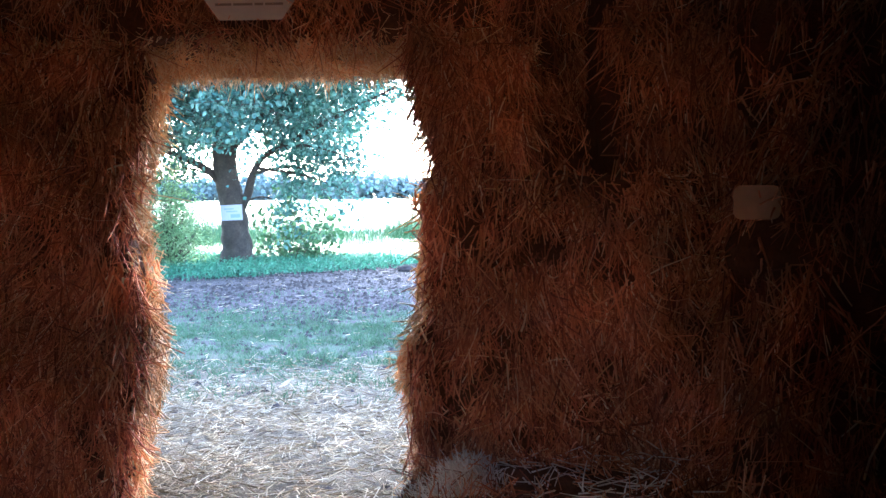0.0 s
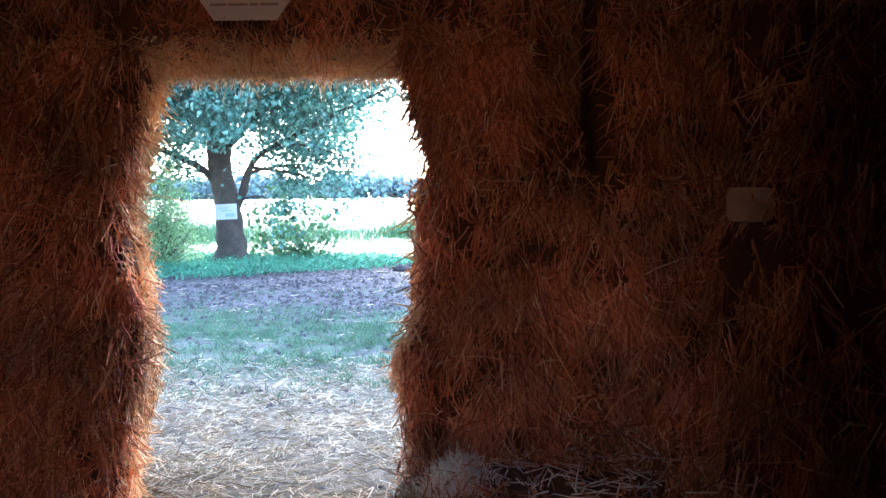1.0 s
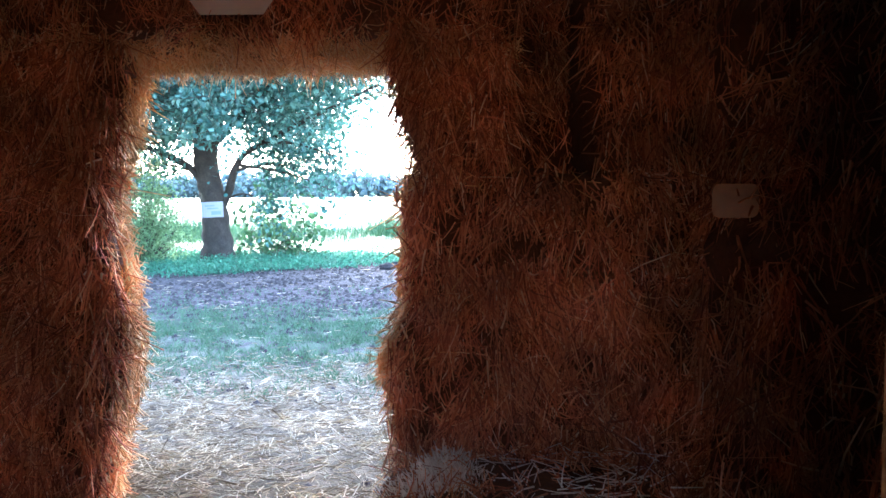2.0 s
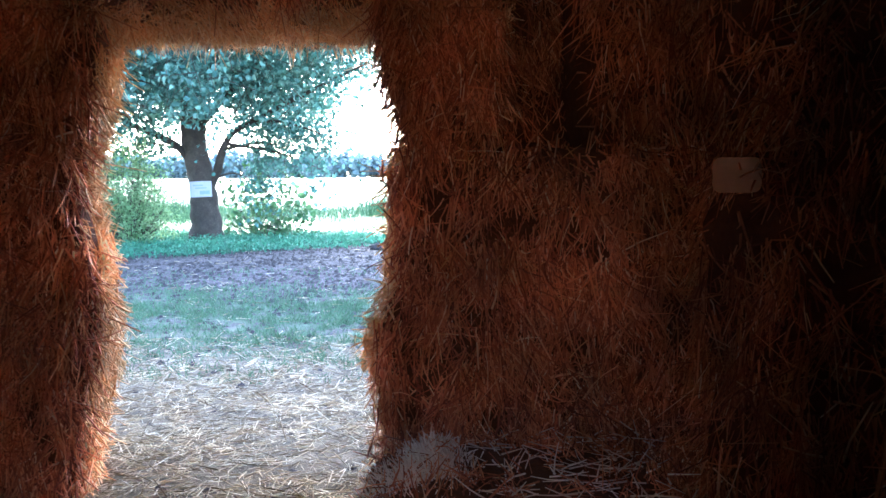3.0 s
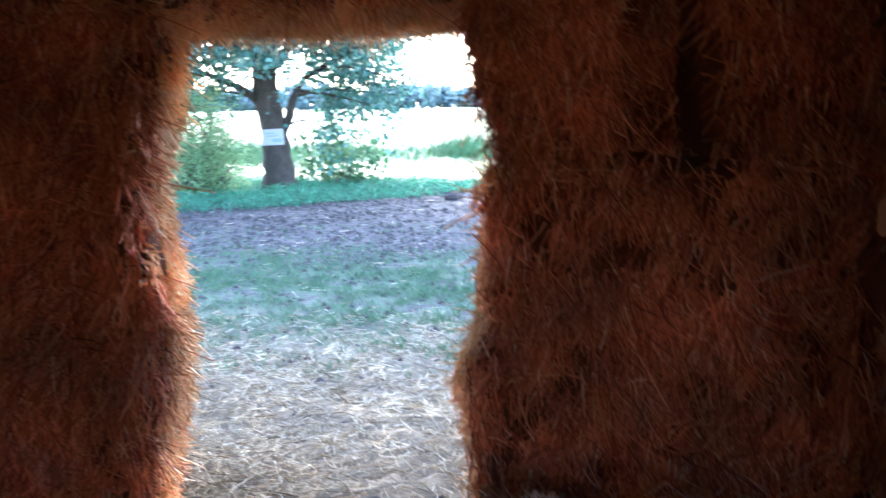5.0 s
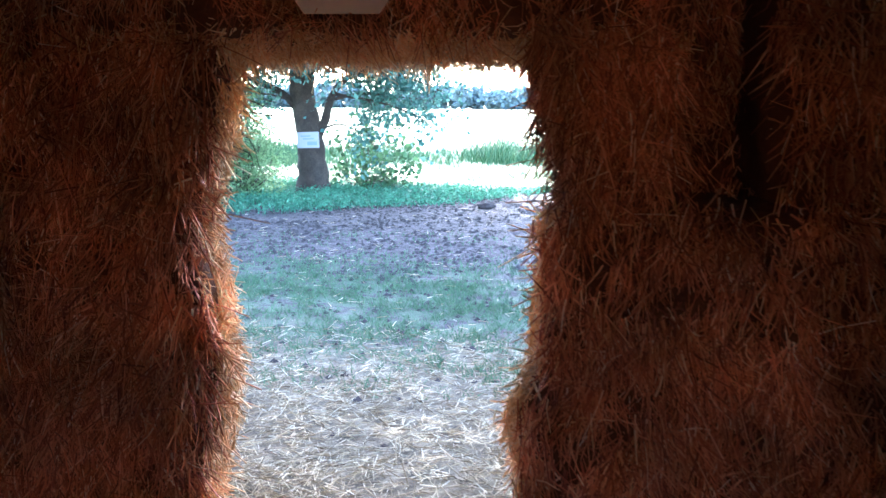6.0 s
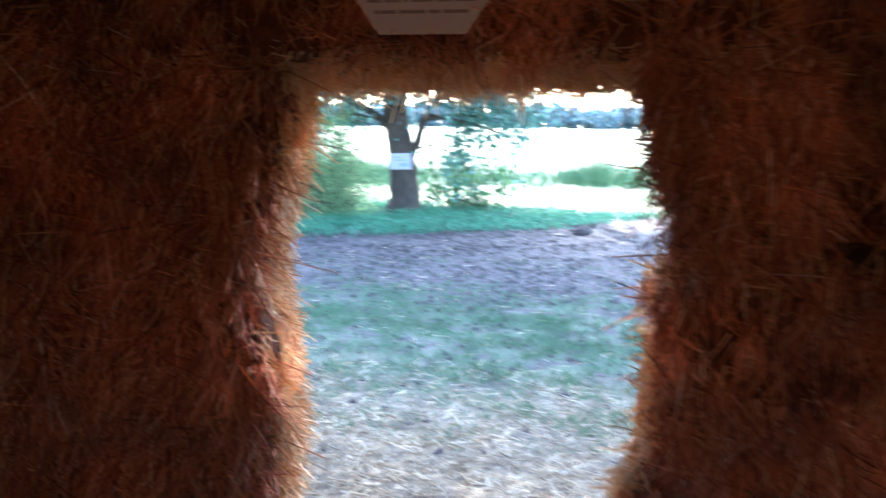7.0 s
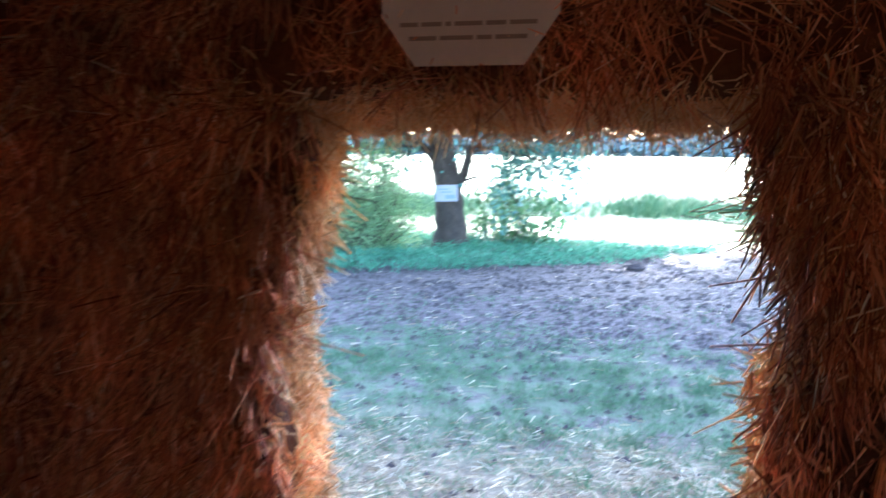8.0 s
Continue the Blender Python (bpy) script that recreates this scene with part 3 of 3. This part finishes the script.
def reeds():
    p = scatter(60000, (-18, 9), (22, 34), lambda x, y: np.clip((y - 24.3 - 3.0 * patches(x, y, 0.22, 2.0)) / 1.5, 0, 1) * np.clip((31 - y) / 4, 0, 1) * np.clip(0.6 + 0.6 * patches(x, y, 0.6, 6.0) + 0.7 * patches(x, y, 1.7, 2.5), 0.06, 1))
    n = len(p)
    way = rng.normal(size=(n, 3)) * 0.25 + np.array([0.1, 0, 1])
    tagged(mesh_part("reed_belt", stems("reed_belt", p, way, rng.uniform(0.3, 0.75, n) * np.clip(0.8 + 1.6 * patches(p[:, 0], p[:, 1], 0.45, 7.0), 0.25, 1.4), rng.uniform(0.008, 0.018, n), rng.uniform(0.1, 0.5, n), tip=0.1), REED), "sunlit belt of tall green grass before the field", "tall grass", kind="stuff")
    p = scatter(26000, (-14, 10), (17.5, 25), lambda x, y: np.clip(0.45 + 1.5 * patches(x, y, 0.5, 3.0), 0.06, 1))
    n = len(p)
    tagged(mesh_part("verge_grass", stems("verge_grass", p, rng.normal(size=(n, 3)) * 0.4 + np.array([0, 0, 1]), rng.uniform(0.08, 0.25, n), rng.uniform(0.004, 0.008, n), rng.uniform(0.1, 0.5, n), tip=0.1), REED), "sparse sunlit grass behind the tree", "grass", kind="stuff")


reeds()

# ---- the tree with the notice ----
TREE = Vector((-4.2, 16.45, 0.0))


def big_tree():
    tree = new("tree")
    tree.location = TREE
    tagged(tree, "broad leafy tree with dark forked trunk", "tree")
    limbs = []

    def limb(name, pts, r0, r1, sides=12, steps=6, rough=0.25):
        c = curve_points(pts, steps)
        k = len(c) - 1
        limbs.append(c)
        return part(name, tube(c, [r0 + (r1 - r0) * (i / k) ** 0.9 for i in range(k + 1)], sides, rough), BARK, tree, smooth=True)

    # flared trunk
    c = curve_points([(0.03, 0, -0.1), (0.0, 0, 0.5), (-0.05, 0, 1.15), (-0.14, 0.02, 1.65), (-0.2, 0.05, 2.4), (-0.12, 0.1, 4.0), (0.1, 0.0, 6.5), (0.0, 0.0, 9.0)], 8)
    rad = [0.25 + 0.1 * math.exp(-max(p.z, 0) / 0.35) - 0.02 * max(p.z - 1.2, 0) for p in c]
    limbs.append(c)
    part("trunk", tube(c, [max(r, 0.05) for r in rad], 20, 0.2), BARK, tree, smooth=True)
    limb("limb", [(-0.14, 0, 1.35), (-0.38, -0.05, 1.72), (-0.75, -0.15, 1.98), (-1.5, -0.45, 2.35), (-2.7, -0.8, 3.2)], 0.1, 0.025)
    limb("limb", [(0.06, 0, 0.95), (0.27, -0.05, 1.35), (0.42, -0.1, 1.8), (0.75, -0.2, 2.15), (1.9, -0.4, 2.7), (3.2, -0.6, 3.3)], 0.1, 0.025)
    limb("limb", [(0.0, 0, 2.3), (0.8, -0.7, 2.9), (1.9, -1.5, 3.6), (3.0, -2.0, 4.4)], 0.1, 0.03)
    limb("limb", [(0.0, 0, 2.6), (-0.9, 0.4, 3.4), (-2.2, 0.7, 4.6), (-3.2, 0.9, 6.0)], 0.1, 0.03)
    limb("limb", [(0.0, 0, 2.9), (0.3, -1.0, 3.6), (0.4, -2.4, 4.3), (0.3, -3.6, 5.0)], 0.1, 0.03)
    limb("limb", [(0.0, 0, 3.0), (0.3, 1.2, 3.9), (0.7, 2.6, 5.0), (0.9, 3.6, 6.0)], 0.1, 0.03)
    limb("branch", [(0.42, -0.1, 1.75), (1.0, -0.2, 1.86), (1.6, -0.25, 1.82), (2.5, -0.3, 1.72)], 0.035, 0.008, 6, 4)
    limb("branch", [(0.85, -0.2, 2.2), (1.5, -0.6, 2.25), (2.1, -0.8, 2.1), (2.6, -0.9, 1.9)], 0.035, 0.008, 6, 4)
    limb("branch", [(0.5, -0.1, 1.85), (1.15, -0.3, 1.75), (1.75, -0.45, 1.6), (2.3, -0.5, 1.36)], 0.035, 0.008, 6, 4)
    limb("branch", [(0.2, -0.05, 1.2), (0.6, -0.25, 1.3), (1.0, -0.35, 1.15), (1.35, -0.4, 0.85)], 0.022, 0.006, 6, 4)
    limb("branch", [(-0.45, -0.05, 1.75), (-0.8, -0.5, 1.85), (-1.3, -0.8, 1.75)], 0.03, 0.008, 6, 4)
    # crown: leafy twig clumps inside a broad dome with an uneven underside
    n = 6400
    q = rng.normal(size=(n * 3, 3))
    q = unit(q) * (rng.random((n * 3, 1)) ** 0.38)
    q = q * np.array([8.8, 7.6, 6.4]) + np.array([0.8, 0.0, 7.9])
    wob = np.array([noise.noise(Vector(p) * 0.55) + 0.5 * noise.noise(Vector(p) * 1.3) for p in q])
    q = q[(wob > -0.13) & (q[:, 2] > 1.75)][:n]
    underside = lambda p: np.interp(p[:, 0], [-6, -2.5, -1.0, -0.4, 0.5, 0.8, 1.4, 2.0, 2.4, 3.1, 3.6, 7], [2.7, 2.2, 2.2, 2.45, 2.4, 2.05, 1.95, 2.1, 2.75, 3.2, 3.7, 6.2]) + 0.13 * np.clip(p[:, 1], 0, 9) + 0.25 * patches(p[:, 0], p[:, 1], 1.1, 5.0)
    q = q[q[:, 2] > underside(q)]
    low = q[q[:, 2] < 4.6]
    extra = np.repeat(low, 9, axis=0) + rng.normal(0, 0.3, (len(low) * 9, 3))
    extra = extra[np.array([noise.noise(Vector(p) * 1.0 + Vector((3, 1, 5))) + 0.5 * noise.noise(Vector(p) * 2.3) for p in extra]) > np.interp(extra[:, 0], [-2.4, -1.4, 0.3, 1.4, 2.4], [-0.05, -0.2, -0.28, -0.16, 0.02])]
    extra = extra[(extra[:, 2] > underside(extra) - 0.1) & (np.hypot(extra[:, 0], extra[:, 1]) > 0.42)]
    bough = np.array([p for c in limbs[7:] for p in c[3:]] + [p for c in limbs[1:7] for p in c[12:]])
    bough = np.repeat(bough, 3, axis=0) + rng.normal(0, 0.15, (len(bough) * 3, 3))
    bough = bough[~((np.abs(bough[:, 0] - 0.3) < 0.75) & (bough[:, 2] < 2.15))]
    clumps = np.concatenate([q, extra, bough])
    twig_root, twig_way = clumps, rng.normal(size=(len(clumps), 3)) + np.array([0, 0, -0.35])
    mesh_part("twig_spray", stems("twig_spray", twig_root, twig_way, rng.uniform(0.3, 0.7, len(clumps)), rng.uniform(0.004, 0.008, len(clumps)), rng.uniform(0, 0.3, len(clumps)), rings=2), BARK, tree, kind="stuff")
    cen, size = [], []
    for c, w in zip(clumps, unit(twig_way)):
        k = 16 if c[2] < 4.8 else 10
        s = rng.uniform(0, 0.6, (k, 1))
        cen.append(c + w * s + rng.normal(0, 0.15, (k, 3)))
        size.append(rng.uniform(0.05, 0.125, k) if c[2] < 4.8 else rng.uniform(0.2, 0.36, k))
    cen, size = np.concatenate(cen), np.concatenate(size)
    clear = ((np.abs(cen[:, 0] + 0.1) < 0.34) & (cen[:, 2] < 2.2)) | ((np.abs(cen[:, 0] - 0.35) < 0.42) & (cen[:, 2] < 1.95))
    cen, size = cen[~clear], size[~clear]
    mesh_part("crown", leaves("crown", cen, size, rng.normal(size=cen.shape) + np.array([0, -0.3, 0.5]), 0.7), LEAF, tree, "blue-green leaves with gaps of sky", "stuff")
    return tree


big_tree()


def leafy_bush(name, label, at, size, clumps, per, leaf, mat, slim=0.75, lean=0.0):
    bush = new(name)
    bush.location = at
    tagged(bush, label, "bush")
    c = unit(rng.normal(size=(clumps, 3))) * (rng.random((clumps, 1)) ** 0.4) * np.array(size)
    c[:, 2] = np.abs(c[:, 2] + size[2] * 0.5)
    c[:, 0] += lean * c[:, 2]
    root = np.stack([c[:, 0] * 0.25, c[:, 1] * 0.25, np.zeros(clumps)], axis=1)
    span = np.linalg.norm(c - root, axis=1)
    mesh_part("stem_spray", stems("stem_spray", root, c - root, span, np.full(clumps, 0.006), rng.uniform(0, 0.1, clumps)), BARK, bush, kind="stuff")
    cen = np.repeat(c, per, axis=0) + rng.normal(0, 0.13, (clumps * per, 3))
    cen[:, 2] = np.abs(cen[:, 2])
    mesh_part("foliage", leaves("foliage", cen, rng.uniform(*leaf, len(cen)), rng.normal(size=cen.shape) + np.array([0, -0.3, 0.6]), slim), mat, bush, kind="stuff")
    return bush


leafy_bush("bush", "pale green feathery bush beside the tree", (-5.35, 15.2, 0), (0.95, 0.8, 1.32), 520, 25, (0.03, 0.085), BUSH_LEAF, 0.4)
leafy_bush("sapling_shoots", "leafy green shoots growing at the tree's foot", (-3.2, 17.1, 0), (1.0, 0.5, 0.95), 85, 8, (0.08, 0.15), SHOOT_LEAF, 0.85, 0.1)


def plate(outline, depth, bevel=0.001):
    """A flat sheet in the xz plane, front face towards -y."""
    bm = bmesh.new()
    front = [bm.verts.new((x, 0, z)) for x, z in outline]
    f = bm.faces.new(front)
    r = bmesh.ops.extrude_face_region(bm, geom=[f])
    for v in r["geom"]:
        if isinstance(v, bmesh.types.BMVert):
            v.co.y += depth
    bmesh.ops.recalc_face_normals(bm, faces=bm.faces)
    return bm


def bar(x0, x1, z0, z1):
    return plate([(x0, z0), (x1, z0), (x1, z1), (x0, z1)], 0.002)


def notice(name, label, at, turn, outline, bars, tilt=0.0):
    ob = part(name, plate(outline, 0.004), PAPER)
    ob.matrix_world = Matrix.Translation(at) @ Matrix.Rotation(radians(turn), 4, "Z") @ Matrix.Rotation(radians(tilt), 4, "Y")
    tagged(ob, label, "sign")
    for x0, x1, z0, z1, m in bars:
        b = part("text_line", bar(x0, x1, z0, z1), m, ob)
        b.location = (0, -0.003, 0)
    return ob


w, h = 0.21, 0.148
notice("tree_notice", "white laminated notice with faint blue print fixed to the trunk", (-4.2, 16.16, 1.0), 0, [(-w, -h), (w, -h), (w, h), (-w, h)],
       [(-0.14, 0.05, 0.06, 0.085, INK_BLUE), (-0.1, 0.12, 0.01, 0.035, INK_BLUE), (-0.02, 0.17, -0.1, -0.03, INK_BLUE)], tilt=-2)
w, h, c, d = 0.192, 0.165, 0.074, 0.105
notice("lintel_notice", "white eight-sided paper notice pinned to the straw lintel", (-0.592, 2.89, 2.139), 0, [(-w, -h + d), (-w + c, -h), (w - c, -h), (w, -h + d), (w, h - d), (w - c, h), (-w + c, h), (-w, h - d)],
       [(x0, x1, z, z + 0.009, INK) for z, words in ((-0.083, ((-0.15, -0.11), (-0.103, -0.058), (-0.05, -0.038), (-0.03, 0.03), (0.038, 0.08), (0.088, 0.145))), (-0.112, ((-0.13, -0.07), (-0.062, 0.01), (0.018, 0.05), (0.058, 0.125))), (-0.03, ((-0.03, 0.03),))) for x0, x1 in words])


def card_tag():
    a = []
    w, h, r = 0.074, 0.056, 0.026
    for cx, cz, s in ((w - r, -h + r, -90), (w - r, h - r, 0), (-w + r, h - r, 90), (-w + r, -h + r, 180)):
        a += [(cx + r * math.cos(radians(s + k * 22.5)), cz + r * math.sin(radians(s + k * 22.5))) for k in range(5)]
    ob = part("card_tag", plate(a, 0.003), TAG)
    ob.matrix_world = Matrix.Translation((1.15, 2.45, 1.275)) @ Matrix.Rotation(radians(-10), 4, "Z")
    return tagged(ob, "small blank rounded card tag stuck in the straw", "tag")


card_tag()


# ---- far edge of the field ----
def far_trees():
    xs = np.arange(-190, 150, 2.4)
    cen, size = [], []
    for x in xs:
        hgt = 7.4 + 3.5 * noise.noise(Vector((x * 0.06, 0, 0))) + rng.uniform(-1.2, 1.5)
        k = 210
        q = unit(rng.normal(size=(k, 3))) * rng.random((k, 1)) ** 0.4 * np.array([3.4, 3.0, hgt / 2]) + np.array([x + rng.uniform(-1, 1), 255 + rng.uniform(-6, 6), hgt * 0.42])
        cen.append(q)
        size.append(rng.uniform(0.9, 2.0, k))
    cen, size = np.concatenate(cen), np.concatenate(size)
    tagged(mesh_part("far_treeline", leaves("far_treeline", cen, size, rng.normal(size=cen.shape)), FAR_LEAF_HAZED), "hazy distant line of trees beyond the field", "trees", kind="stuff")


far_trees()


# ---- dry stalks caught in the straw at the doorway's outer edge ----
def dry_stalk(points, r, label):
    ob = part("dry_stalk", tube(curve_points(points, 4), [r * (1 - 0.6 * i / (4 * (len(points) - 1))) for i in range(4 * (len(points) - 1) + 1)], 6, 0.2), BARK, smooth=True)
    return tagged(ob, label, "twig", "stalks caught in the straw")


for z0, x1, z1, x2, z2 in ((1.57, 0.03, 1.581, -0.147, 1.602), (1.63, 0.02, 1.625, -0.12, 1.613), (1.62, 0.01, 1.636, -0.1, 1.685), (1.66, 0.0, 1.672, -0.045, 1.69), (1.54, 0.04, 1.53, -0.06, 1.51)):
    dry_stalk([(0.42, 3.78, z0), (0.22, 3.82, (z0 + z1) / 2), (x1, 3.84, z1), (x2, 3.85, z2)], 0.0042, "thin dark dry twig poking out of the straw")
for z0, x1, z1, x2, z2 in ((1.66, -1.035, 1.57, -0.995, 1.458), (1.68, -1.01, 1.665, -0.938, 1.653), (1.73, -1.03, 1.71, -0.96, 1.68), (1.58, -1.04, 1.52, -1.02, 1.47)):
    dry_stalk([(-1.3, 3.28, z0), (-1.16, 3.29, (z0 + z1) / 2 + 0.01), (x1, 3.3, z1), (x2, 3.3, z2)], 0.004, "thin dark stalk hanging from the straw jamb")
